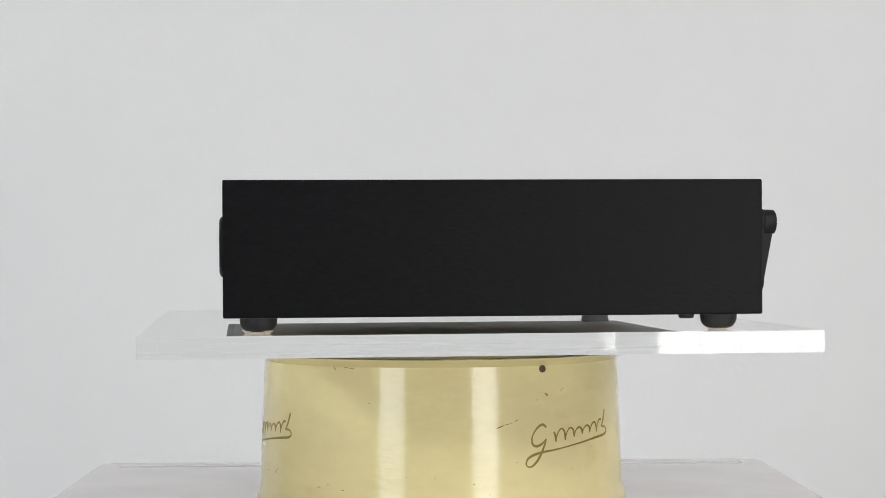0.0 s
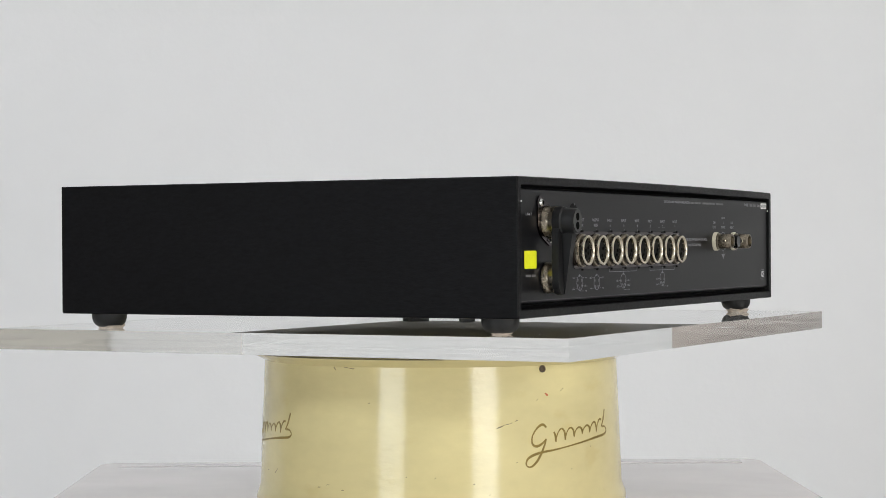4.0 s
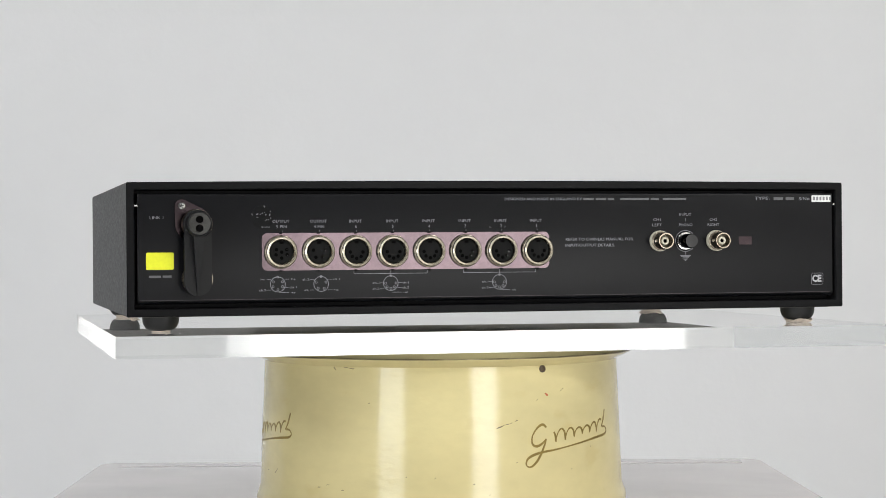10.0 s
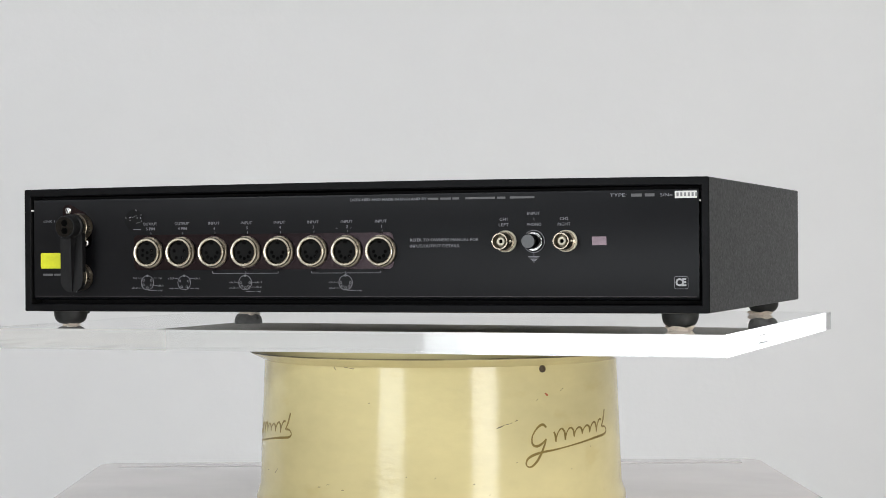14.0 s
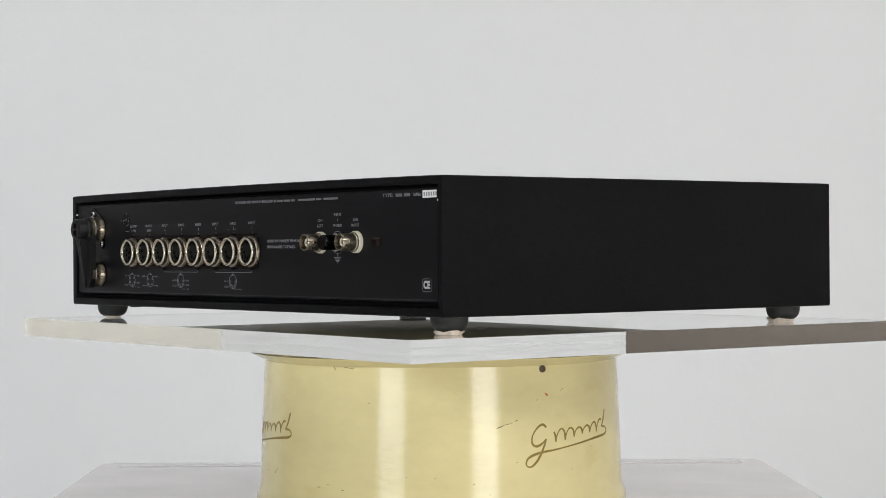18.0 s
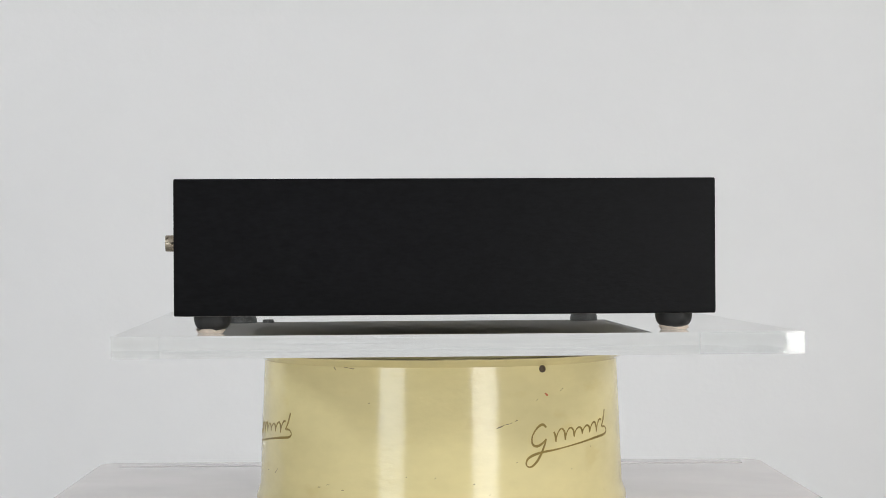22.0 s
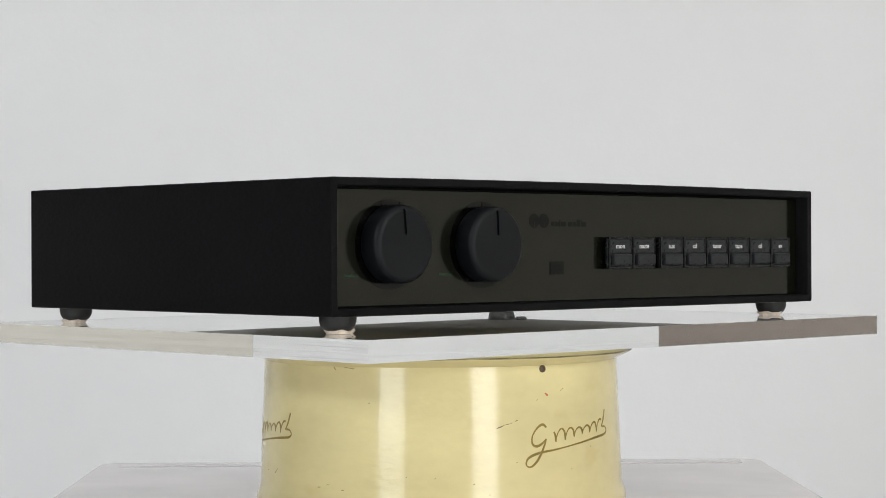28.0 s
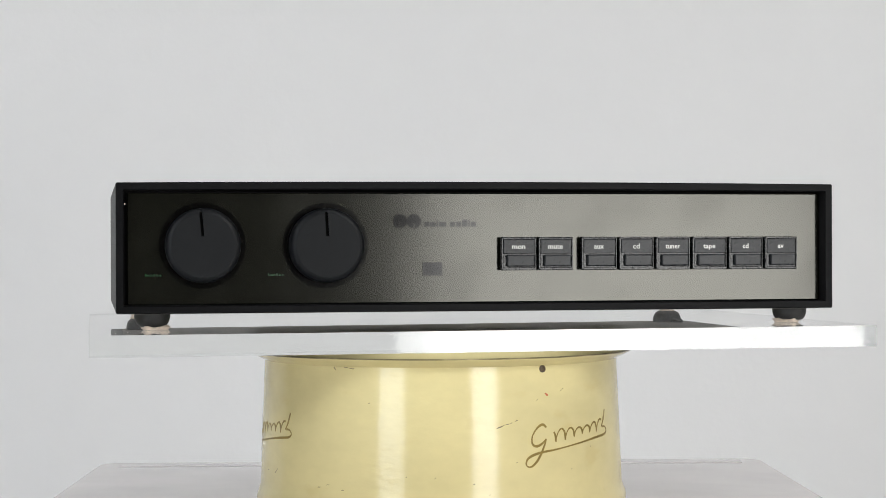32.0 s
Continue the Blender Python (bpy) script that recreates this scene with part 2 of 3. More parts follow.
def ring_band(r0, r1, y0, y1, a0=0.0, a1=360.0, n=40, bm=None, at=(0, 0)):
    """A flat ring sector in x and z with thickness along y; angles run clockwise from the top."""
    bm = bm or bmesh.new()
    full = a1 - a0 >= 360
    cols = []
    for i in range(n + (0 if full else 1)):
        a = radians(a0 + (a1 - a0) * i / n)
        s, c = math.sin(a), math.cos(a)
        cols.append([bm.verts.new((at[0] + r * s, y, at[1] + r * c)) for r, y in ((r0, y0), (r1, y0), (r1, y1), (r0, y1))])
    for i in range(n if full else n):
        p, q = cols[i], cols[(i + 1) % len(cols)]
        for k in range(4):
            bm.faces.new((p[k], p[(k + 1) % 4], q[(k + 1) % 4], q[k]))
    if not full:
        bm.faces.new(cols[0])
        bm.faces.new(cols[-1][::-1])
    return bm


def text_mesh(text, width, size, bold=0.0):
    """Flat lettering with the built-in font, centred, made to a given width, standing in x and z and facing -y."""
    cu = bpy.data.curves.new("lettering", "FONT")
    cu.body, cu.size, cu.align_x, cu.align_y, cu.extrude, cu.resolution_u = text, size, "CENTER", "CENTER", 0.00003, 2
    cu.offset = bold
    ob = new("lettering", cu)
    me = bpy.data.meshes.new_from_object(ob.evaluated_get(bpy.context.evaluated_depsgraph_get()))
    bpy.data.objects.remove(ob)
    xs = [v.co.x for v in me.vertices]
    k = width / (max(xs) - min(xs)) if width else 1.0
    mid = (max(xs) + min(xs)) / 2
    me.transform(Matrix.Rotation(radians(90), 4, "X") @ Matrix.Diagonal((k, 1, 1, 1)) @ Matrix.Translation((-mid, 0, 0)))
    return me


def lettering(text, x, z, width, size, parent, y, mat, back=False, name="lettering", bold=0.0):
    me = text_mesh(text, width, size, bold)
    me.materials.clear()
    me.materials.append(mat)
    return part(name, me, mat, parent, at=(x, y, z), rot=(0, 0, 180 if back else 0))


def bar(x0, x1, z0, z1, y, mat, parent, name="printed_bar", t=0.00006):
    return part(name, box(abs(x1 - x0), t, abs(z1 - z0)), mat, parent, at=((x0 + x1) / 2, y, (z0 + z1) / 2), smooth=0)


# ---- the room ----
def room():
    x0, x1, y0, y1, z0, z1 = -4.8, 3.0, -6.6, 1.7, -0.75, 2.6
    w = 0.1
    for name, size, at, mat in (
            ("wall_back", (x1 - x0 + 2 * w, w, z1 - z0), ((x0 + x1) / 2, y1 + w / 2, (z0 + z1) / 2), BROWN_WALL),
            ("wall_front", (x1 - x0 + 2 * w, w, z1 - z0), ((x0 + x1) / 2, y0 - w / 2, (z0 + z1) / 2), DARK_WALL),
            ("wall_west", (w, y1 - y0, z1 - z0), (x0 - w / 2, (y0 + y1) / 2, (z0 + z1) / 2), BROWN_WALL),
            ("wall_east", (w, y1 - y0, z1 - z0), (x1 + w / 2, (y0 + y1) / 2, (z0 + z1) / 2), WARM_WALL),
            ("floor", (x1 - x0 + 2 * w, y1 - y0 + 2 * w, w), ((x0 + x1) / 2, (y0 + y1) / 2, z0 - w / 2), GREY_FLOOR),
            ("ceiling", (x1 - x0 + 2 * w, y1 - y0 + 2 * w, w), ((x0 + x1) / 2, (y0 + y1) / 2, z1 + w / 2), CEILING_PAINT)):
        ob = new(name, mesh_of(name, box(*size), mat, 0))
        ob.location = at
        kind = {"wall_back": "dark brown-grey studio wall behind the backdrop", "floor": "grey painted studio floor", "ceiling": "plain white ceiling",
                "wall_west": "plain brown-grey studio wall", "wall_front": "dark grey studio wall"}
        tagged(ob, kind.get(name, "plain white studio wall"), "floor" if name == "floor" else "ceiling" if name == "ceiling" else "wall", kind="structure")


room()
backdrop = new("backdrop", mesh_of("backdrop", box(6.28, 0.012, 3.3, 0.003, 1), WHITE_WALL, 0))
backdrop.location = (-0.15, 1.66, 0.905)
tagged(backdrop, "plain white backdrop board behind the display", "backdrop", kind="structure")


# ---- plinth ----
def plinth():
    p = thing("plinth", "square pale translucent acrylic plinth on the floor", "plinth", at=(0, 0, -0.75))
    p.rotation_euler.z = radians(1.0)
    part("top_panel", rounded_slab(0.523, 0.53, 0.014, 0.012, 0.0006), PLINTH, p, at=(-0.004, 0.005, 0.738))
    # thin pale bands paint the bright line reflected inside the acrylic's edge
    for y in (-0.2325, 0.2435):
        part("edge_gleam", box(0.488, 0.0085, 0.0003), PLINTH_EDGE, p, "pale painted reflection along the top edge", at=(-0.004, y, 0.7501), smooth=0)
    rnd = random.Random(8)
    for i in range(14):
        part("dust_fleck", box(rnd.uniform(0.0005, 0.002), rnd.uniform(0.0004, 0.001), 0.0003), CHIP if i % 2 else LABEL_INK, p,
             at=(rnd.uniform(-0.24, 0.24), rnd.uniform(-0.24, 0.0), 0.7501), rot=(0, 0, rnd.uniform(0, 180)), smooth=0)
    body = box(0.508, 0.514, 0.738, 0.002, 2)
    part("body", body, PLINTH, p, at=(-0.004, 0.005, 0.369))
    return p


plinth()

# ---- cream tin drum ----
DRUM_TOP = 0.1034


def drum_radius(z):
    return 0.1155 + (0.0995 - z) * (0.0033 / 0.084)


def on_drum(angle, z, lift=0.0):
    a, r = radians(angle), drum_radius(z) + lift
    return (r * math.sin(a), -r * math.cos(a), z)


def stroke(points, width, lift=0.00012):
    """A flat band along (degrees, mm) points on the drum's side; widths in mm, with rounded run."""
    bm = bmesh.new()
    r = 0.1165
    flat = [(radians(a) * r, z / 1000) for a, z in points]
    prev = None
    n = len(flat)
    for i, (s, z) in enumerate(flat):
        (s0, z0), (s1, z1) = flat[max(i - 1, 0)], flat[min(i + 1, n - 1)]
        d = math.hypot(s1 - s0, z1 - z0) or 1
        nx, nz = -(z1 - z0) / d, (s1 - s0) / d
        w = (width[i] if isinstance(width, list) else width) / 2000
        pair = []
        for k in (-1, 1):
            ss, zz = s + k * nx * w, z + k * nz * w
            pair.append((bm.verts.new(on_drum(math.degrees(ss / r), zz, lift)), bm.verts.new(on_drum(math.degrees(ss / r), zz, -0.0004))))
        if prev:
            (a, a2), (b, b2) = prev
            (c, c2), (e, e2) = pair
            for f in ((a, b, e, c), (a, c, c2, a2), (b, b2, e2, e)):
                bm.faces.new(f)
        prev = pair
    return bm


def script_mark(drum, a0):
    """An unlettered gold flourish: one long sweep with a loop and an underline, a row of waves and a tail, from a0 degrees on."""
    knots = [(8.3, 59.9), (6.9, 61.8), (4.9, 59.7), (3.2, 54.8), (3.3, 50.2), (5.0, 48.9), (7.1, 50.9), (8.1, 52.7), (6.8, 46.4), (4.9, 40.3), (2.6, 36.6),
             (1.0, 37.9), (1.7, 41.8), (5.3, 44.6), (12.3, 46.2), (20.3, 48.3), (30.2, 50.7), (35.9, 51.8), (37.7, 53.9), (36.8, 56.4), (34.8, 56.8)]
    sweep = smooth_line([(a0 + a, z) for a, z in knots], 7)
    waves = []
    for i in range(170):
        t = i / 169
        ph = t * 2 * math.pi * 6.0 + 0.6
        amp = 2.9 + 0.8 * math.sin(7.3 * t + 0.5)
        waves.append((a0 + 10.4 + 23.2 * t + 0.7 * math.sin(ph + 0.4), 54.2 + 3.9 * t + amp * math.cos(ph)))
    tail = smooth_line([(a0 + 37.0, 67.3), (a0 + 36.3, 63.6), (a0 + 35.5, 60.0), (a0 + 34.2, 56.6)], 6)
    for pts, w in ((sweep, 1.45), (waves, 1.3), (tail, 1.25)):
        n = len(pts)
        part("gold_stroke", stroke(pts, [w * (0.85 + 0.25 * math.sin(i * 0.23)) for i in range(n)]), GOLD, drum, "gold printed flourish", smooth=0)


def smooth_line(p, steps):
    """A smooth run through a few points."""
    out = []
    for i in range(len(p) - 1):
        a, b, c, d = p[max(i - 1, 0)], p[i], p[i + 1], p[min(i + 2, len(p) - 1)]
        for k in range(steps):
            t = k / steps
            out.append(tuple(0.5 * (2 * b[m] + (c[m] - a[m]) * t + (2 * a[m] - 5 * b[m] + 4 * c[m] - d[m]) * t * t + (3 * b[m] - a[m] - 3 * c[m] + d[m]) * t ** 3)
                             for m in (0, 1)))
    return out + [p[-1]]


def drum():
    d = thing("tin_drum", "cream enamelled tin drum with gold script flourishes and chips", "drum")
    prof = [(0.0, 0.0), (0.1204, 0.0), (0.1211, 0.0008), (0.1212, 0.0085), (0.1210, 0.0105), (0.1204, 0.0125), (0.1197, 0.0145), (0.1191, 0.0165),
            (drum_radius(0.0185), 0.0185)]
    prof += [(drum_radius(0.0185 + 0.0795 * i / 12), 0.0185 + 0.0795 * i / 12) for i in range(1, 13)]
    part("body", lathe(prof, 160), CREAM, d)
    lip = [(0.1148, 0.0972), (0.1160, 0.0979), (0.1174, 0.0986), (0.1192, 0.0995), (0.1217, 0.1008), (0.1243, 0.1019), (0.1252, 0.1026)]
    part("flared_rim", lathe(lip, 160), CREAM, d)
    part("rim_edge", lathe([(0.1251, 0.10255), (0.12545, 0.1028), (0.1255, 0.10310), (0.1253, 0.1033), (0.1249, 0.10338)], 160), RIM_DARK, d,
         "worn dark edge of the rim")
    part("lid", lathe([(0.0, 0.1088), (0.108, 0.1088), (0.1140, 0.1086), (0.1176, 0.1078), (0.1205, 0.1058), (0.1232, DRUM_TOP + 0.0004), (0.1244, DRUM_TOP + 0.0001), (0.1250, DRUM_TOP - 0.0001)], 120), CREAM, d)
    part("boss", lathe([(0.06, 0.1080), (0.0612, 0.1085), (0.0612, 0.1094), (0.06, 0.1104), (0, 0.1104)], 64), CREAM, d,
         "low turning boss under the plate")
    # punched hole with a dark collar
    x, y, z = on_drum(32.4, 0.0956)
    part("punched_hole", lathe([(0.0, 0.0001), (0.0014, 0.0001), (0.0015, 0.0007), (0.0022, 0.0006), (0.0023, -0.001)], 24, axis="-Y"), CHIP, d,
         "small dark punched hole", at=(x, y, z), rot=(0, 0, 32.4))
    script_mark(d, 25.0)
    script_mark(d, -90.4)
    rnd = random.Random(5)
    marks = [(-34.3, 97.3, -33.6, 95.6, 0.8), (-30.5, 97.3, -29.0, 97.0, 0.35), (-28.6, 96.8, -26.8, 96.5, 0.5), (16.6, 60.6, 19.0, 62.4, 0.7),
             (19.6, 62.7, 20.6, 63.2, 0.5), (21.0, 63.4, 21.6, 63.8, 0.45), (22.4, 64.5, 23.6, 65.3, 0.5), (-69.4, 29.1, -67.5, 29.0, 0.5),
             (-62.4, 28.2, -60.6, 31.3, 0.55), (-39.7, 23.5, -38.6, 23.8, 0.7), (-36.6, 25.2, -35.2, 25.6, 0.35), (-30.9, 22.7, -29.8, 22.9, 0.5),
             (41.4, 98.7, 43.2, 98.9, 0.9), (39.2, 81.9, 39.6, 82.2, 0.7), (39.9, 82.7, 40.3, 83.0, 0.5), (30.0, 76.5, 30.6, 77.8, 0.35),
             (-22.0, 75.9, -21.6, 76.1, 0.5), (22.8, 39.7, 23.1, 40.0, 0.6), (42.6, 33.2, 43.2, 33.4, 0.5), (9.5, 27.5, 9.8, 27.8, 0.6),
             (14.2, 21.0, 14.5, 21.2, 0.6), (-10.3, 32.0, -10.0, 32.2, 0.5), (-1.8, 31.4, -1.4, 31.8, 0.6), (52.0, 45.6, 52.4, 45.8, 0.4)]
    for a0, z0, a1, z1, w in marks:
        pts = [(a0 + (a1 - a0) * i / 6 + rnd.uniform(-0.08, 0.08), z0 + (z1 - z0) * i / 6 + rnd.uniform(-0.12, 0.12)) for i in range(7)]
        part("paint_chip", stroke(pts, [w * rnd.uniform(0.35, 1.0) * (0.4 if i in (0, 6) else 1) for i in range(7)], 0.00008), CHIP, d, smooth=0)
    part("rust_spot", stroke([(33.1, 80.9), (33.5, 80.3), (33.9, 79.6), (34.2, 79.0)], [0.4, 1.1, 1.3, 0.5], 0.00008), RUST, d, "small red rust spot", smooth=0)
    return d


drum()

# ---- turning plate and what stands on it ----
PLATE_TOP, MID = 0.1228, 0.1704
OFF = Vector((0.00193, 0.00883, MID))


def plate():
    me = mesh_of("acrylic_plate", box(0.4540, 0.3776, 0.0122, at=(-0.001, 0.002, -0.0061)), ACRYLIC, 0)
    me.materials.append(ACRYLIC_EDGE)
    me.materials.append(ACRYLIC_SAWN)
    for f in me.polygons:
        f.material_index = 2 if abs(f.normal.x) > 0.5 else int(abs(f.normal.y) > 0.5)
    p = new("acrylic_plate", me)
    p.location = (0, 0, PLATE_TOP)
    p.visible_shadow = False
    rnd = random.Random(21)
    for i in range(26):
        x, y = rnd.uniform(-0.222, 0.222), rnd.choice((-1, 1)) * rnd.uniform(0.146, 0.184)
        part("dust_fleck", box(rnd.uniform(0.0003, 0.0009), rnd.uniform(0.0002, 0.0004), 0.0002), FLECK if i % 3 else CHIP, p, at=(x, y, 0.0001), rot=(0, 0, rnd.uniform(0, 180)), smooth=0)
    return tagged(p, "clear rectangular acrylic plate turning on the cream drum", "plate")


def sleeve_mesh(w, d, h, t):
    """A rectangular tube with slightly rounded corners and eased front and back edges."""
    bm = bmesh.new()
    e = 0.0005
    bow = 0.0009

    def outline(u, v, r):
        """The rounded outline; its top side rises a little towards the middle."""
        pts = rounded(u, v, r, 3)
        top = [(u * (0.5 - (i + 1) / 14), v / 2 + bow * (1 - ((i - 6) / 7) ** 2)) for i in range(13)]
        return pts[:4] + top + pts[4:]

    out, inn = outline(w, h, 0.0009), outline(w - 2 * t, h - 2 * t, 0.0005)
    loops = []
    for pts, y, s in ((inn, -d / 2 + e, 0), (inn, -d / 2, e), (out, -d / 2, -e), (out, -d / 2 + e, 0), (out, d / 2 - e, 0), (out, d / 2, -e), (inn, d / 2, e), (inn, d / 2 - e, 0)):
        kx, kz = (1 + 2 * s / w), (1 + 2 * s / h)
        loops.append([bm.verts.new((x * kx, y, z * kz)) for x, z in pts])
    n = len(out)
    for i in range(len(loops)):
        a, b = loops[i], loops[(i + 1) % len(loops)]
        for k in range(n):
            bm.faces.new((a[k], a[(k + 1) % n], b[(k + 1) % n], b[k])).material_index = int(i == len(loops) - 1)
    return bm


W, DEPTH, H, T = 0.430, 0.2987, 0.0751, 0.0045
YF, YB = -0.1403, 0.1480          # faces of the front and the back panel


def front_details(amp):
    panel = part("front_panel", box(0.4181, 0.003, 0.0645, 0.0004, 2, at=(0.00075, 0, -0.00035)), FASCIA, amp, "brushed smoked olive-black fascia", at=OFF + Vector((0, YF + 0.0015, 0)))
    o = Vector((0, -0.0015, 0))       # panel face in the panel's space
    # dial rings in segments, knobs with pointer lines
    for kx, kz, gaps, turn in ((-0.1655, 0.0014, [17 + 33 * i for i in range(-5, 5)], -5.0), (-0.0940, 0.0012, [30 * i for i in range(-5, 6)], -3.0)):
        for a, b in zip(gaps, gaps[1:] + [gaps[0] + 360]):
            part("dial_segment", ring_band(0.0185, 0.0250, -0.0003, 0.0, a + 1.1, b - 1.1, max(4, int((b - a) / 5))), DIAL, panel,
                 at=(kx, -0.0015, kz), smooth=0)
        solid = mesh_of("knob", lathe([(0, 0.0003), (0.0208, 0.0003), (0.0215, 0.0006), (0.0217, 0.0016), (0.0216, 0.0040), (0.0216, 0.0106), (0.0214, 0.0117), (0.0209, 0.0127),
                                       (0.0201, 0.0135), (0.0191, 0.0140), (0.0182, 0.0142), (0, 0.0142)], 72, axis="-Y"), KNOB)
        slot = mesh_of("slot", box(0.0017, 0.0030, 0.0142, at=(0, -0.0141, 0.0124)), KNOB, 0)
        knob = part("knob", carved(solid, slot), KNOB, amp, "round matt black control knob", at=OFF + Vector((kx, YF, kz)), rot=(0, turn, 0))
        # black strip on the slot's floor deepens its shade
        part("pointer_line", box(0.00166, 0.0006, 0.0141, at=(0, -0.0130, 0.0124)), HOLE, knob, "black shade strip in the pointer slot", smooth=0)
    # printed marks on the fascia
    for x0 in (-0.1984, -0.1277):
        for i, (a, b, c) in enumerate(((0, 0.9, 1.7), (1.3, 2.7, 1.1), (3.1, 4.4, 1.1), (4.8, 6.0, 1.5), (6.4, 7.7, 1.1), (8.1, 9.5, 1.1))):
            bar(x0 + a / 1000, x0 + b / 1000, -0.0163, -0.0163 + c / 1000, -0.0015 - 0.00004, GREEN, panel, "green_bar")
    for x in (-0.0499, -0.0415):
        part("logo_disc", lathe([(0, 0), (0.00425, 0), (0.00425, 0.0001), (0, 0.0001)], 40, axis="-Y"), LOGO, panel, "round dark printed emblem", at=(x, -0.0015, 0.0154))
        bar(x - 0.0003, x + 0.0003, 0.0116, 0.0146, -0.0015 - 0.00015, FASCIA, panel, "emblem_bar")
    x = -0.0352
    for w_, h_ in ((2.9, 2.8), (3.2, 2.8), (0.8, 4.0), (4.4, 2.8), (0, 0), (3.2, 2.8), (2.9, 2.8), (3.2, 4.2), (0.8, 4.0), (3.1, 2.8)):
        if w_:
            bar(x, x + w_ / 1000, 0.0122, 0.0122 + h_ / 1000, -0.0015 - 0.00004, LOGO, panel, "emblem_bar")
        x += w_ / 1000 + (0.0006 if w_ else 0.0016)
    part("receiver_window", box(0.0118, 0.0004, 0.0078), LOGO, panel, "small dark remote receiver window", at=(-0.0305, -0.0016, -0.0128))
    part("white_fleck", box(0.0007, 0.0007, 0.0010), FLECK, amp, "white fleck in the panel gap", at=OFF + Vector((-0.2098, YF - 0.004, 0.0254)))
    # push buttons
    edges = [(0.0091, 0.0316), (0.0317, 0.0539), (0.0580, 0.0809), (0.0811, 0.1037), (0.1039, 0.1264), (0.1266, 0.1493), (0.1495, 0.1721), (0.1723, 0.1939)]
    words = ["mon", "mute", "aux", "cd", "tuner", "tape", "cd", "av"]
    for (a, b), word in zip(edges, words):
        w_ = b - a - 0.0008
        btn = part("push_button", button_housing(w_), KEY_BODY, amp, "square black push button with white lettering", at=OFF + Vector(((a + b) / 2, -0.1460, -0.0043)))
        part("label_window", box(w_ - 0.0026, 0.0010, 0.0085, 0.0003, 1), KEY, btn, at=(0.0003, -0.0002, 0.0046))
        part("key", box(w_ - 0.0046, 0.0030, 0.0070, 0.0009, 3), KEY, btn, "raised lower key", at=(0.0010, -0.0008, -0.0038))
        wd = {"mon": 8.1, "mute": 9.0, "aux": 6.2, "cd": 4.4, "tuner": 9.2, "tape": 7.6, "av": 3.9}[word] / 1000
        if word == "cd" and a > 0.14:
            wd = 0.0037
        lettering(word, -0.0001, 0.0045, wd, 0.0042, btn, -0.00076, KEY_PRINT, bold=0.00008)


def button_housing(w):
    bm = box(w, 0.0022, 0.0197, 0.0008, 3, at=(0, 0.0011, 0.00035))
    box(w - 0.0070, 0.0045, 0.0130, at=(0, 0.0037, 0), bm=bm)
    # raised rim round the label and the key
    box(0.0013, 0.0016, 0.0193, 0.0003, 1, at=(-w / 2 + 0.0009, -0.0001, 0.00035), bm=bm)
    box(0.0008, 0.0016, 0.0193, 0.0002, 1, at=(w / 2 - 0.0006, -0.0001, 0.00035), bm=bm)
    box(w - 0.0006, 0.0016, 0.0012, 0.0003, 1, at=(0, -0.0002, 0.0095), bm=bm)
    box(w - 0.0006, 0.0014, 0.0016, 0.0003, 1, at=(0, -0.0001, -0.0086), bm=bm)
    return bm


def folded_panel(w, y, top, bottom):
    """A panel whose lower edge is folded back in a small radius; its front stands at y."""
    r = 0.0030
    prof = [(-y, top - 0.0004), (-y + 0.0004, top), (y - 0.0008, top), (y - 0.0002, top - 0.0003), (y, top - 0.0009)]
    prof += [(y - r + r * math.cos(radians(a)), bottom + r - r * math.sin(radians(a))) for a in range(0, 91, 15)] + [(-y, bottom)]
    bm = bmesh.new()
    a, b = ([bm.verts.new((x, p, q)) for p, q in prof] for x in (-w / 2, w / 2))
    n = len(prof)
    bm.faces.new(a), bm.faces.new(b[::-1])
    for i in range(n):
        bm.faces.new((a[i], b[i], b[(i + 1) % n], a[(i + 1) % n])).smooth = True
    return bm


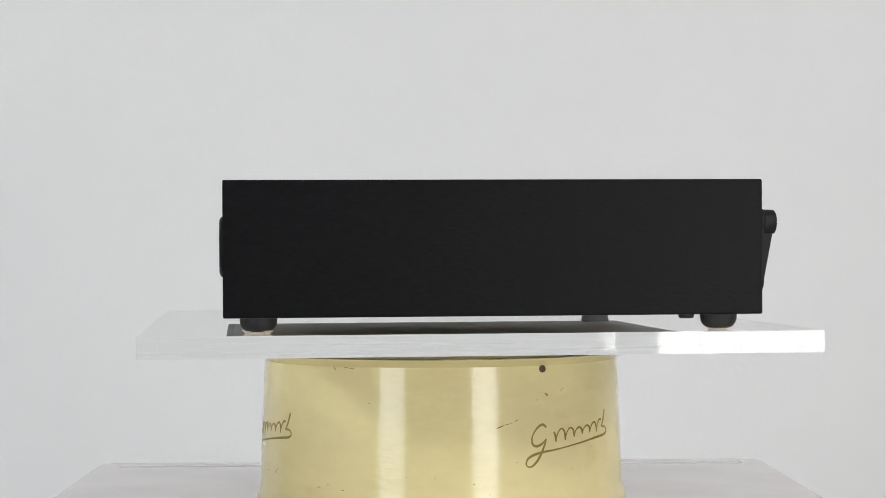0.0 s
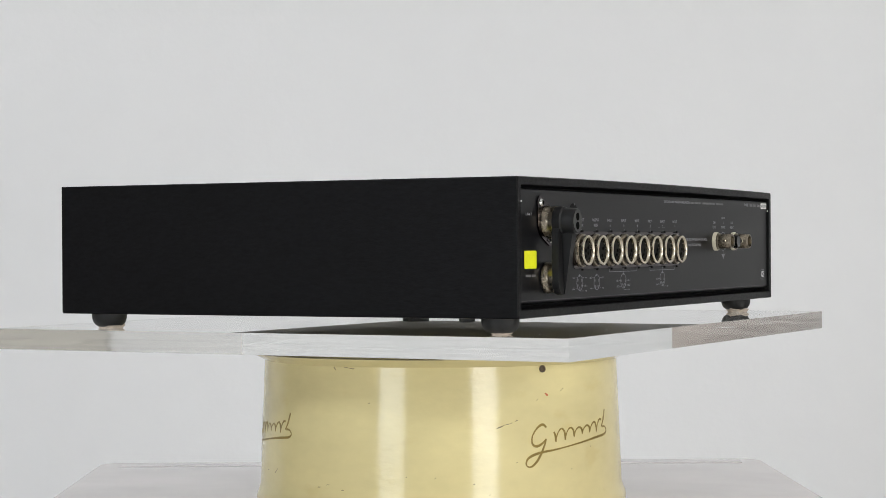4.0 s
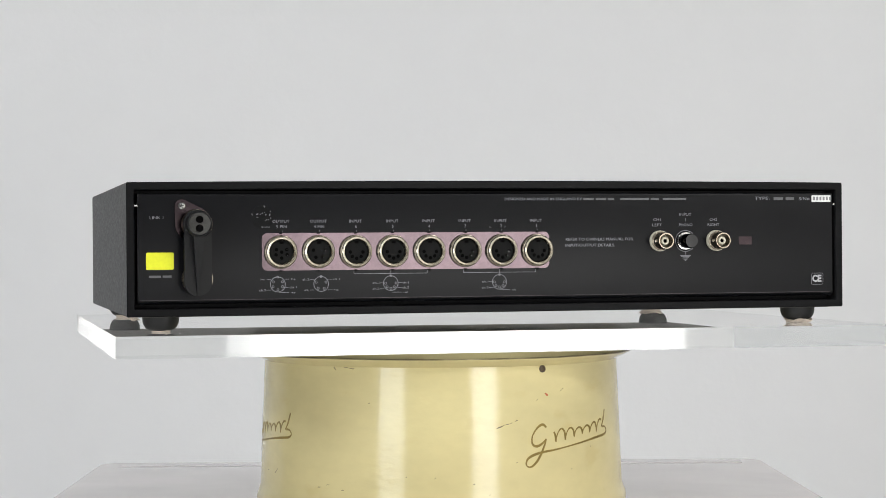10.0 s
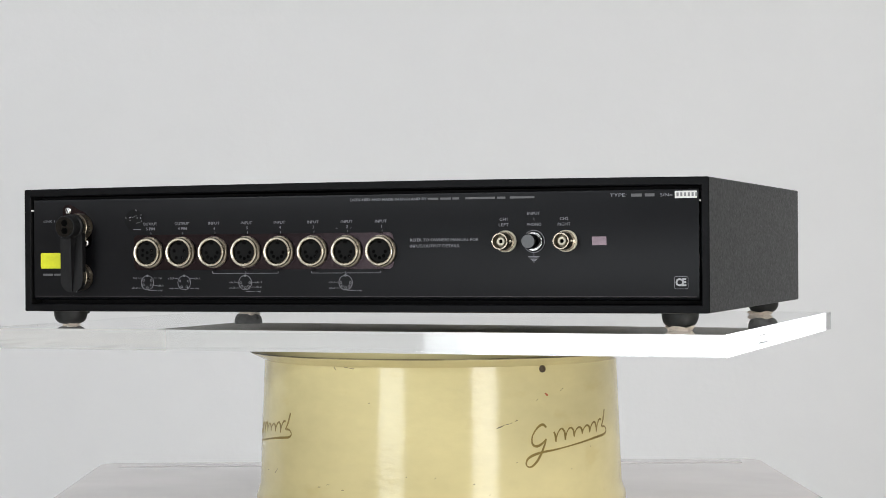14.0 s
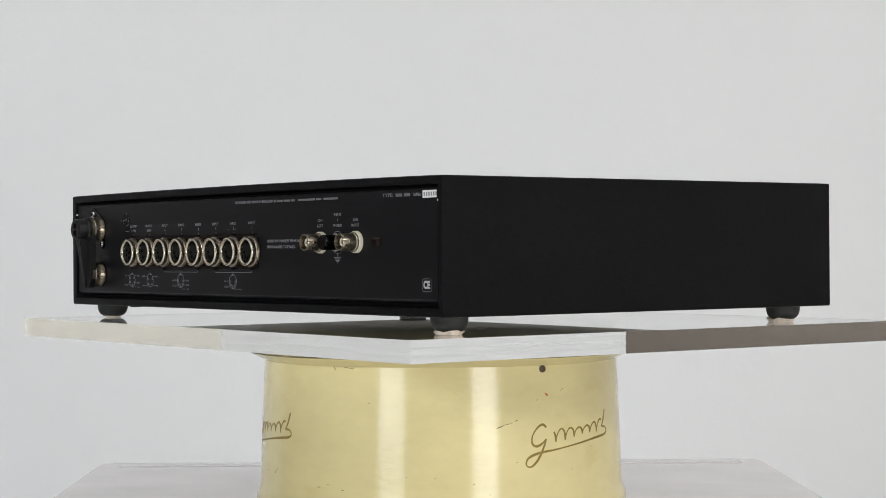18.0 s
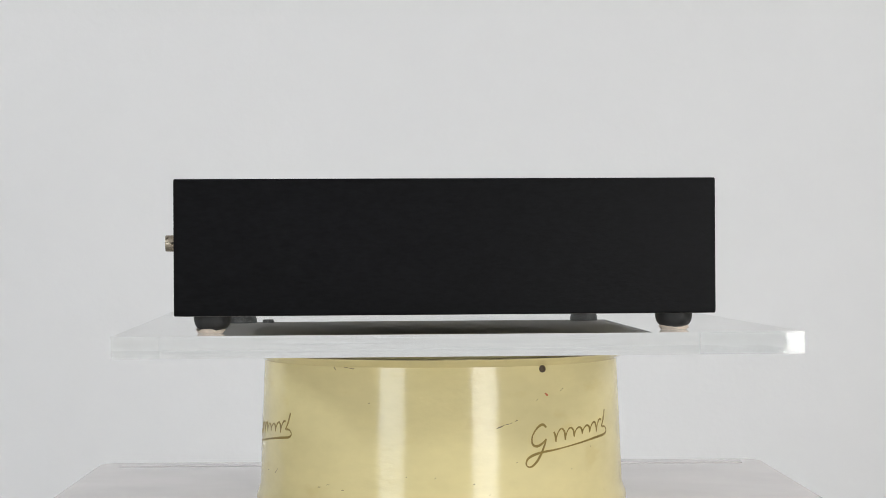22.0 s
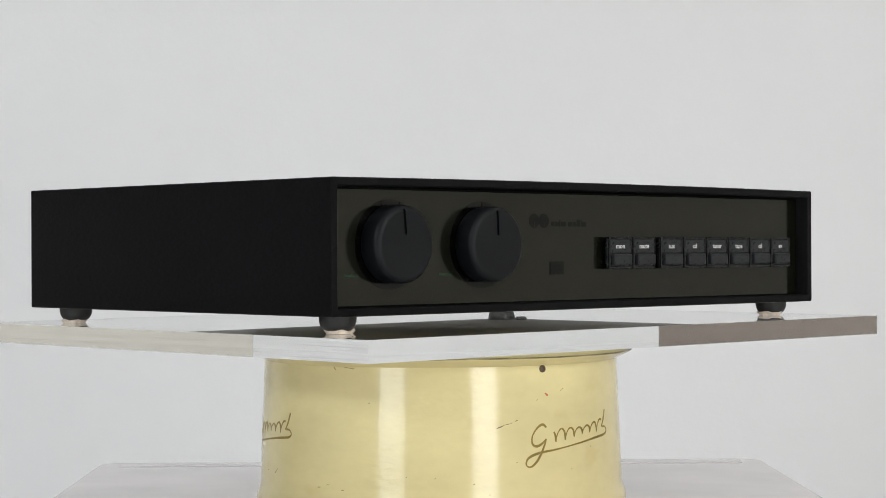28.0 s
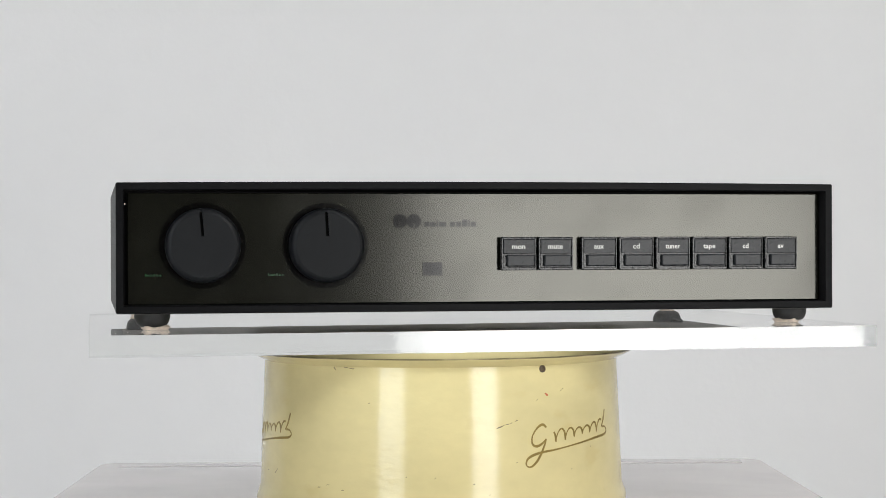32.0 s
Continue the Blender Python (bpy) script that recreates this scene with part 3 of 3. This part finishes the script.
def back_details(amp):
    panel = part("back_panel", folded_panel(0.4178, 0.0040, 0.0311, -0.0307), BACK_PAINT, amp, "black painted rear panel with grey print",
                 at=OFF + Vector((0, YB - 0.004, 0)))
    fy = 0.0040                    # face of the panel in the panel's space
    P = 0.00003

    def text(t, x, z, width, size=0.0024):
        lettering(t, (x * 0.9965 - 0.5) / 1000, z / 1000, width / 1000, size, panel, fy + P, PRINT, back=True)

    def line(x0, x1, z0, z1):
        bar((x0 * 0.9965 - 0.5) / 1000, (x1 * 0.9965 - 0.5) / 1000, z0 / 1000, z1 / 1000, fy + P, PRINT, panel, "printed_line")

    # glossy strip behind the round sockets
    part("socket_strip", prism(rounded(0.1690, 0.0212, 0.0030), 0, 0.0003), STRIP_GLOSS, panel, "glossy mauve strip behind the sockets", at=(0.0548, fy, -0.0018))
    shell = mesh_of("socket", lathe([(0.0083, 0.0034), (0.0087, 0.0037), (0.0088, 0.0042), (0.0085, 0.0049), (0.0080, 0.0052),
                                     (0.0074, 0.0051), (0.0069, 0.0046), (0.0067, 0.0038), (0.0067, 0.0004)], 56, axis="Y"), NICKEL)
    barrel = mesh_of("socket_body", lathe([(0.0095, 0.0), (0.0095, 0.0010), (0.0092, 0.0016), (0.0086, 0.0018), (0.0084, 0.0020), (0.0084, 0.0036)], 48, axis="Y"), DARK_NICKEL)
    insert = mesh_of("socket_insert", lathe([(0.0068, 0.0022), (0.0064, 0.0029), (0.0060, 0.0030), (0, 0.0030)], 40, axis="Y"), INSERT)
    pin = mesh_of("pin_hole", lathe([(0, 0.0), (0.0010, 0.0), (0.0010, 0.0003), (0, 0.0003)], 14, axis="Y"), HOLE)
    # tiny steel discs added as glints of the pin contacts at some holes
    glint = mesh_of("pin_glint", lathe([(0, 0.0), (0.00015, 0.0), (0.00015, 0.0004), (0, 0.0004)], 8, axis="Y"), STEEL)
    key = mesh_of("key_slot", box(0.0023, 0.0004, 0.0013), HOLE, 0)
    plate_bm = mesh_of("solder_tab", box(0.0016, 0.0012, 0.0012, 0.0002, 1), INSERT, 0)
    layouts = [[(-60, 3.9), (60, 3.9), (0, 0.3), (-112, 3.9), (112, 3.9), (180, 3.6)], [(-70, 4.1), (70, 4.1), (-145, 4.0), (145, 4.0)]]
    five = [(-90, 4.2), (-135, 4.2), (180, 4.2), (135, 4.2), (90, 4.2)]
    heads = [("OUTPUT", "5 PIN"), ("OUTPUT", "4 PIN")] + [("INPUT", str(n)) for n in (6, 5, 4, 3, 2, 1)]
    for i in range(8):
        x = 0.1286 - i * 0.02154
        s = part("socket", shell, NICKEL, amp, "round nickel-plated multi-pin socket", at=OFF + Vector((x, YB + 0.0002, -0.0019)))
        part("socket_body", barrel, DARK_NICKEL, s, "nickel socket flange, darkened for shade")
        part("socket_insert", insert, INSERT, s, "black insert with pin holes")
        for ang, r in (layouts[i] if i < 2 else five):
            a = radians(ang)
            px, pz = -r / 1150 * math.sin(a), r / 1150 * math.cos(a) - 0.0003
            part("pin_hole", pin, HOLE, s, at=(px, 0.0029, pz))
            if math.sin(a) > 0.4 and i in (0, 1, 5, 6):
                part("pin_glint", glint, STEEL, s, at=(px - 0.0002, 0.0030, pz - 0.0002))
        part("key_slot", key, HOLE, s, at=(0, 0.0030, 0.0052))
        for zz in (0.0108, -0.0108):
            part("solder_tab", plate_bm, INSERT, s, at=(0, 0.0009, zz))
        x *= 1000
        text(heads[i][0], x + 0.7, 15.3, 9.6 if i < 2 else 7.3)
        text(heads[i][1], x + 0.4, 12.3, 5.9 if i < 2 else 0)
        line(x - 0.1, x + 0.15, 8.9, 10.3)
    text("-", 4.4 + 2, 11.8, 1.3), text("-", -4.6 + 2, 11.8, 1.3)
    # wiring diagrams: brackets, circles, leader lines
    for a, b in ((87.3, 44.2), (22.6, -20.9)):
        line(a, b, -14.75, -14.5)
        line(a - 0.12, a + 0.12, -14.5, -12.9), line(b - 0.12, b + 0.12, -14.5, -12.9)
        line((a + b) / 2 - 0.12, (a + b) / 2 + 0.12, -15.8, -12.9)
    tags = ([(-1, 2.9, "+ve"), (1, 2.9, "+ve"), (1, -1.7, "ch.1"), (-1, -3.2, "ch.2"), (1, -4.6, "-ve")], [(-1, 2.6, "ch.2"), (1, 2.6, "ch.1"), (-1, -3.4, "-ve"), (1, -3.4, "+ve")],
            [(-1, 0.2, "ch.1"), (1, 0.2, "ch.1"), (-1, -3.2, "ch.2"), (1, -2.6, "ch.2"), (1, -5.2, "-ve")], [(-1, 0.2, "ch.1"), (-1, -3.2, "ch.2"), (1, -4.6, "-ve")])
    for cx_, lay, tg in ((131.3, [(-60, 3), (60, 3), (115, 3), (-115, 3), (180, 3)], tags[0]), (106.4, [(-70, 3), (70, 3), (145, 3), (-145, 3)], tags[1]),
                         (65.8, five, tags[2]), (1.0, five, tags[3])):
        cz = -20.2
        part("printed_circle", ring_band(0.0041, 0.0044, 0, P * 2, n=36), PRINT, panel, at=((cx_ * 0.9965 - 0.5) / 1000, fy, cz / 1000), smooth=0)
        part("printed_circle", ring_band(0.0004, 0.0007, 0, P * 2, n=12), PRINT, panel, at=((cx_ * 0.9965 - 0.5) / 1000, fy, (cz + 4.2) / 1000), smooth=0)
        for ang, r in lay:
            a = radians(ang)
            part("printed_circle", ring_band(0.0005, 0.00075, 0, P * 2, n=12), PRINT, panel,
                 at=((cx_ * 0.9965 - 0.5 - 3.0 * math.sin(a)) / 1000, fy, (cz + 3.0 * math.cos(a)) / 1000), smooth=0)
        for side, z, word in tg:
            x_in, x_out = cx_ - side * (4.0 if z > -4 else 0.5), cx_ - side * 6.4
            line(x_in, x_out, cz + z - 0.1, cz + z + 0.1)
            text(word, x_out - side * 2.3, cz + z, 3.9 if word[0] == "c" else 2.7, 0.0017)
    # lines of writing
    text("DESIGNED AND MADE IN ENGLAND BY", -26.2, 27.8, 47.0, 0.0022)
    for a, b in ((50.9, 57.4), (58.6, 65.0), (66.0, 69.9), (73.8, 91.6), (92.8, 97.8), (100.4, 115.0)):
        bar(-a / 1000, -b / 1000, 0.0272, 0.0284, fy + P, PRINT_DIM, panel)
    text("REFER TO OWNERS MANUAL FOR", -60.5, 4.1, 41.6), text("INPUT/OUTPUT DETAILS.", -54.7, 0.6, 30.4)
    text("LINK 1", 199.4, 17.7, 7.6, 0.0022)
    for a, b in ((202.6, 195.9), (195.0, 190.1)):
        bar(a / 1000, b / 1000, -0.0157, -0.0145, fy + P, PRINT_DIM, panel)
    text("CH1", -96.4, 15.4, 4.6), text("LEFT", -96.5, 12.3, 5.9)
    text("INPUT", -114.4, 18.5, 7.4), text("1", -114.5, 15.4, 0), text("PHONO", -114.6, 12.3, 8.4)
    text("CH2", -132.2, 15.4, 4.8), text("RIGHT", -132.2, 12.3, 7.4)
    text("TYPE:", -163.6, 28.0, 9.5, 0.0027)
    for a, b in ((171.0, 177.0), (178.8, 184.2)):
        bar(-a / 1000, -b / 1000, 0.0271, 0.0288, fy + P, PRINT_DIM, panel)
    text("S/No", -191.0, 27.8, 6.9, 0.0026)
    lab = part("serial_label", prism(rounded(0.0124, 0.0040, 0.0003), 0, 0.0001), WHITE_LABEL, panel, "white serial label", at=(-0.2018, fy, 0.0279))
    for i in range(6):
        x = 0.0052 - i * 0.0021
        bar(x, x - 0.0012, -0.0010, 0.0011, 0.00013, LABEL_INK, lab, "ink_bar")
    part("yellow_label", prism(rounded(0.0154, 0.0096, 0.0008), 0, 0.00012), YELLOW, panel, "fluorescent yellow sticker", at=(0.1965, fy, -0.0065))
    part("glossy_patch", prism(rounded(0.0084, 0.0048, 0.0002), 0, 0.0001), STRIP_GLOSS, panel, "small glossy mauve patch", at=(-0.1525, fy, 0.0028))
    # conformity mark
    part("mark_frame", frame_outline(0.0078, 0.0070, 0.0002, 0.0010), PRINT, panel, at=(-0.1989, fy, -0.0206), smooth=0)
    lettering("CE", -0.1987, -0.0206, 0.0060, 0.0056, panel, fy + P, MARK_WHITE, back=True, bold=0.00026)
    # worn silver seal
    rnd = random.Random(11)
    seal = part("worn_seal", lathe([(0, 0), (0.0066, 0), (0.0066, 0.00001), (0, 0.00001)], 32, axis="Y"), GAP_SEAL_BLACK, panel, "worn round seal with silver flecks", at=(0.1388, fy, 0.0178))
    for i in range(16):
        a, r = rnd.uniform(0, 6.28), rnd.uniform(0.002, 0.0062)
        part("silver_fleck", box(rnd.uniform(0.0003, 0.0012), 0.0002, rnd.uniform(0.0002, 0.0007)), PRINT_DIM if i % 4 else PRINT, seal,
             at=(r * math.cos(a), 0.0002, r * math.sin(a)), rot=(0, rnd.uniform(0, 180), 0), smooth=0)
    bar(0.1395, 0.1345, 0.0121, 0.0124, fy + 0.0002, PRINT, panel, "silver_fleck")
    # lower fold's highlight painted as a thin strip, then worn bits along the edges
    part("fold_gleam", box(0.4150, 0.0006, 0.0004), FOLD_GLEAM, panel, "painted gleam along the lower panel fold", at=(0, fy - 0.00035, -0.0284))
    for x, w_ in ((0.118, 3), (0.021, 4), (-0.012, 7), (-0.027, 3), (-0.052, 2), (-0.071, 5), (-0.098, 12), (-0.121, 4), (-0.143, 9), (-0.166, 14), (-0.189, 6), (-0.203, 5)):
        part("worn_edge", box(w_ / 1000, 0.0004, 0.00022), PRINT, panel, at=(x, fy - 0.0009, 0.0309), smooth=0)
    for z, h_ in ((0.0215, 8), (0.0105, 5), (0.0030, 7), (-0.0085, 9), (-0.0172, 4), (-0.0240, 6)):
        part("worn_edge", box(0.00025, 0.0004, h_ / 1000), PRINT, panel, at=(-0.2088, fy - 0.0009, z), smooth=0)
    # bayonet sockets
    for x in (-0.0976, -0.1333):
        s = part("phono_socket", lathe([(0.0062, 0), (0.0062, 0.0018), (0.0058, 0.0024), (0.0048, 0.0024)], 40, axis="Y"), IVORY, amp, "bayonet input socket with ivory washer",
                 at=OFF + Vector((x - 0.0004, YB, 0.0029)))
        part("barrel", lathe([(0.0056, 0.0015), (0.0056, 0.0032), (0.0049, 0.0036), (0.0048, 0.0118), (0.0046, 0.0122), (0.0040, 0.0122), (0.0039, 0.0050)], 40, axis="Y"), DARK_NICKEL, s, "dark nickel barrel")
        part("barrel_core", lathe([(0.0040, 0.0056), (0.0026, 0.0058), (0.0025, 0.0098), (0.0021, 0.0102), (0.0012, 0.0102), (0.0011, 0.0070)], 32, axis="Y"), IVORY, s)
        part("centre_contact", lathe([(0.0013, 0.0090), (0, 0.0090)], 16, axis="Y"), HOLE, s)
        for k in (-1, 1):
            part("bayonet_lug", lathe([(0.0009, 0), (0.0009, 0.0011), (0.0006, 0.0014), (0, 0.0014)], 12), NICKEL, s, at=(0.0046 * k, 0.0085, 0), rot=(0, 90 * k, 0))
    # earth post
    g = part("earth_post", lathe([(0.0052, 0), (0.0052, 0.0012), (0.0030, 0.0014), (0.0030, 0.0022)], 32, axis="Y"), STEEL, amp, "earth terminal post",
             at=OFF + Vector((-0.1143, YB, 0.0028)))
    part("cap", lathe([(0.0030, 0.0022), (0.0043, 0.0024), (0.0043, 0.0100), (0.0038, 0.0110), (0, 0.0110)], 32, axis="Y"), DIAL, g, "black screw cap")
    part("printed_circle", ring_band(0.0061, 0.0064, 0, P * 2, n=48), PRINT, panel, at=(-0.1144, fy, 0.0028), smooth=0)
    line(-114.15, -114.4, -5.8, -3.5)
    for i in range(5):
        w_ = 3.4 - i * 0.75
        line(-114.3 - w_, -114.3 + w_, -6.0 - i * 0.75, -5.6 - i * 0.75)
    # link plug on two sockets
    pts = []
    for i in range(48):
        a = 2 * math.pi * i / 48
        ux, uz = math.cos(a), math.sin(a)
        # outline round the socket and the two screw lugs
        pts.append(max(((cx_ + r * ux, cz + r * uz) for cx_, cz, r in ((0, 0, 0.0100), (0.0062, 0.0098, 0.0040), (-0.0058, -0.0098, 0.0036))),
                       key=lambda q: q[0] * ux + q[1] * uz))
    part("plug_flange", prism(pts, 0, 0.0008), STRIP_GLOSS, amp, "glossy mauve socket flange", at=OFF + Vector((0.1780, YB, 0.0142)))
    for x, z in ((0.1842, 0.0242), (0.1722, 0.0043)):
        sc = part("screw", lathe([(0.0021, 0), (0.0021, 0.0006), (0.0015, 0.0014), (0, 0.0017)], 20, axis="Y"), STEEL, amp, "bright cross-head screw", at=OFF + Vector((x, YB + 0.0006, z)))
        for r in (20, 110):
            part("screw_slot", box(0.0024, 0.0005, 0.0005, at=(0, 0.0016, 0)), HOLE, sc, rot=(0, r, 0), smooth=0)
    ring = mesh_of("link_socket", lathe([(0.0086, 0.0005), (0.0086, 0.0018), (0.0081, 0.0026), (0.0079, 0.0046), (0.0082, 0.0049), (0.0082, 0.0070), (0.0078, 0.0073), (0.0078, 0.0094), (0, 0.0094)], 48, axis="Y"), DARK_NICKEL)
    for z in (0.0140, -0.0165):
        part("link_socket", ring, DARK_NICKEL, amp, "nickel link socket behind the plug", at=OFF + Vector((0.1760, YB, z)))
    plug = part("link_plug", prism([(x, z - 0.0062) for x, z in rounded(0.0152, 0.0412, 0.0074, 8)], 0.0078, 0.0116), PLUG, amp, "black moulded link plug with tapered arm",
                at=OFF + Vector((0.1764, YB - 0.0008, 0.0010)))
    part("plug_head", lathe([(0.0080, 0.0078), (0.0080, 0.0120), (0.0072, 0.0128), (0.0070, 0.0186), (0.0067, 0.0193), (0.0062, 0.0195), (0, 0.0195)], 40, axis="Y"), PLUG, plug,
         "round plug head", at=(0, 0, 0.0130))
    part("head_face", lathe([(0.0060, 0.0194), (0.0060, 0.0197), (0, 0.0197)], 32, axis="Y"), PLUG_FACE, plug, "grey end face of the plug head", at=(0, 0, 0.0130))
    for rise in (0.0024, -0.0024):
        part("head_recess", lathe([(0, 0.0), (0.0021, 0.0), (0.0021, 0.0003), (0, 0.0003)], 20, axis="Y"), HOLE, plug, at=(0, 0.0195, 0.0130 + rise))
    fin = bmesh.new()
    q = [fin.verts.new(v) for v in ((-0.0034, 0.0114, 0.010), (0.0034, 0.0114, 0.010), (0.0034, 0.0184, 0.010), (-0.0034, 0.0184, 0.010),
                                    (-0.0006, 0.0114, -0.0262), (0.0006, 0.0114, -0.0262), (0.0006, 0.0122, -0.0262), (-0.0006, 0.0122, -0.0262))]
    for f in ((0, 1, 2, 3), (4, 7, 6, 5), (0, 4, 5, 1), (1, 5, 6, 2), (2, 6, 7, 3), (3, 7, 4, 0)):
        fin.faces.new([q[i] for i in f])
    part("plug_fin", fin, PLUG, plug, "tapered fin", smooth=0)
    part("white_fleck", box(0.0007, 0.0007, 0.0010), FLECK, amp, "white fleck in the panel gap", at=OFF + Vector((-0.2098, YB + 0.0005, 0.0245)))
    part("white_fleck", box(0.0016, 0.0007, 0.0008), FLECK, amp, "white fleck in the panel gap", at=OFF + Vector((0.2096, YB + 0.0005, 0.0245)))


def frame_outline(w, h, t, r):
    bm = bmesh.new()
    a, b = rounded(w, h, r, 4), rounded(w - 2 * t, h - 2 * t, r - t, 4)
    va, vb = [bm.verts.new((x, 0.00006, z)) for x, z in a], [bm.verts.new((x, 0.00006, z)) for x, z in b]
    for i in range(len(va)):
        j = (i + 1) % len(va)
        bm.faces.new((va[i], va[j], vb[j], vb[i]))
    return bm


FEET = [(-0.1940, -0.1295), (0.1945, -0.1300), (-0.1940, 0.1296), (0.1945, 0.1292)]


def amplifier():
    amp = thing("preamplifier", "black preamplifier in a textured metal sleeve on rubber feet", "hi-fi amplifier")
    sleeve = part("sleeve", sleeve_mesh(W, DEPTH, H, T), SATIN, amp, "black textured metal sleeve", at=OFF)
    # inner faces in matt black: the gap's shade is put into their colour
    sleeve.data.materials.append(GAP_SEAL_BLACK)
    part("base_panel", box(0.4150, 0.2890, 0.0006), BASE_BOARD, amp, "brown-grey underside panel", at=OFF + Vector((0, 0, -H / 2)))
    # unseen block added to keep light from leaking past the panels
    part("light_block", box(0.4200, 0.2740, 0.0656), GAP_SEAL_BLACK, amp, "added black block that stops light leaking through", at=OFF + Vector((0, 0.001, 0)))
    foot = mesh_of("foot", lathe([(0, 0.0), (0.0102, 0.0), (0.0104, -0.0011), (0.0103, -0.0030), (0.0096, -0.0053), (0.0084, -0.0070), (0.0065, -0.0081), (0.0038, -0.0086), (0, -0.0087)], 40), RUBBER)
    for x, y in FEET:
        part("foot", foot, RUBBER, amp, "domed black rubber foot", at=OFF + Vector((x, y, -H / 2)))
    part("base_screw", lathe([(0.0044, 0.0), (0.0044, -0.0018), (0.0036, -0.0027), (0, -0.0029)], 24), RUBBER, amp, "dark screw head under the base",
         at=OFF + Vector((0.1965, 0.1102, -H / 2)))
    front_details(amp)
    back_details(amp)
    return amp


def tack_pad(x, y, seed, size, tall=1.0):
    """A crumpled pad of pressed tack under a foot."""
    rnd = random.Random(seed)
    bm = bmesh.new()
    n, rows = 26, []
    ph = [rnd.uniform(0, 6.28) for _ in range(4)]
    for h, k in ((0.0, 0.90), (0.0010, 0.94), (0.0021, 1.06), (0.0030, 1.04)):
        ring = []
        for i in range(n):
            a = 2 * math.pi * i / n
            r = size * k * (1 + 0.07 * math.sin(3 * a + ph[0]) + 0.05 * math.sin(7 * a + ph[1]) + 0.03 * rnd.uniform(-1, 1))
            up = 0.0 if h == 0 else (0.0007 * math.sin(4 * a + ph[2]) + 0.0004 * math.sin(9 * a + ph[3])) * (h / 0.003)
            ring.append(bm.verts.new((r * math.cos(a), r * math.sin(a), (h + up) * tall * 0.72)))
        rows.append(ring)
    for a, b in zip(rows, rows[1:]):
        for i in range(n):
            bm.faces.new((a[i], a[(i + 1) % n], b[(i + 1) % n], b[i])).smooth = True
    bm.faces.new(rows[0])
    top = bm.verts.new((0, 0, 0.0014 * tall))
    for i in range(n):
        bm.faces.new((rows[-1][i], rows[-1][(i + 1) % n], top))
    bmesh.ops.translate(bm, vec=(OFF.x + x, OFF.y + y, 0), verts=bm.verts[:])
    ob = new("tack_pad", mesh_of("tack_pad", bm, PAD, 50))
    ob.location = (0, 0, PLATE_TOP + 0.00015)
    return tagged(ob, "crumpled beige tack pad pressed under a rubber foot", "pad", "tack pads under the feet")


PLATE = plate()
AMP = amplifier()
PADS = [tack_pad(FEET[0][0] + 0.002, FEET[0][1], 1, 0.0080), tack_pad(FEET[1][0] - 0.001, FEET[1][1], 2, 0.0078),
        tack_pad(FEET[2][0], FEET[2][1] + 0.001, 3, 0.0076), tack_pad(FEET[3][0], FEET[3][1], 4, 0.0056, 0.75)]


def motions():
    for ob in [PLATE, AMP, *PADS]:
        z, lean = (-0.00045, 0.12) if ob is AMP else (ob.location.z, 0.0)     # the amplifier sits a little lower on one side
        walk(ob, [(t, pose(0, 0, z, 0, lean, a)) for t, a in TURN])


motions()
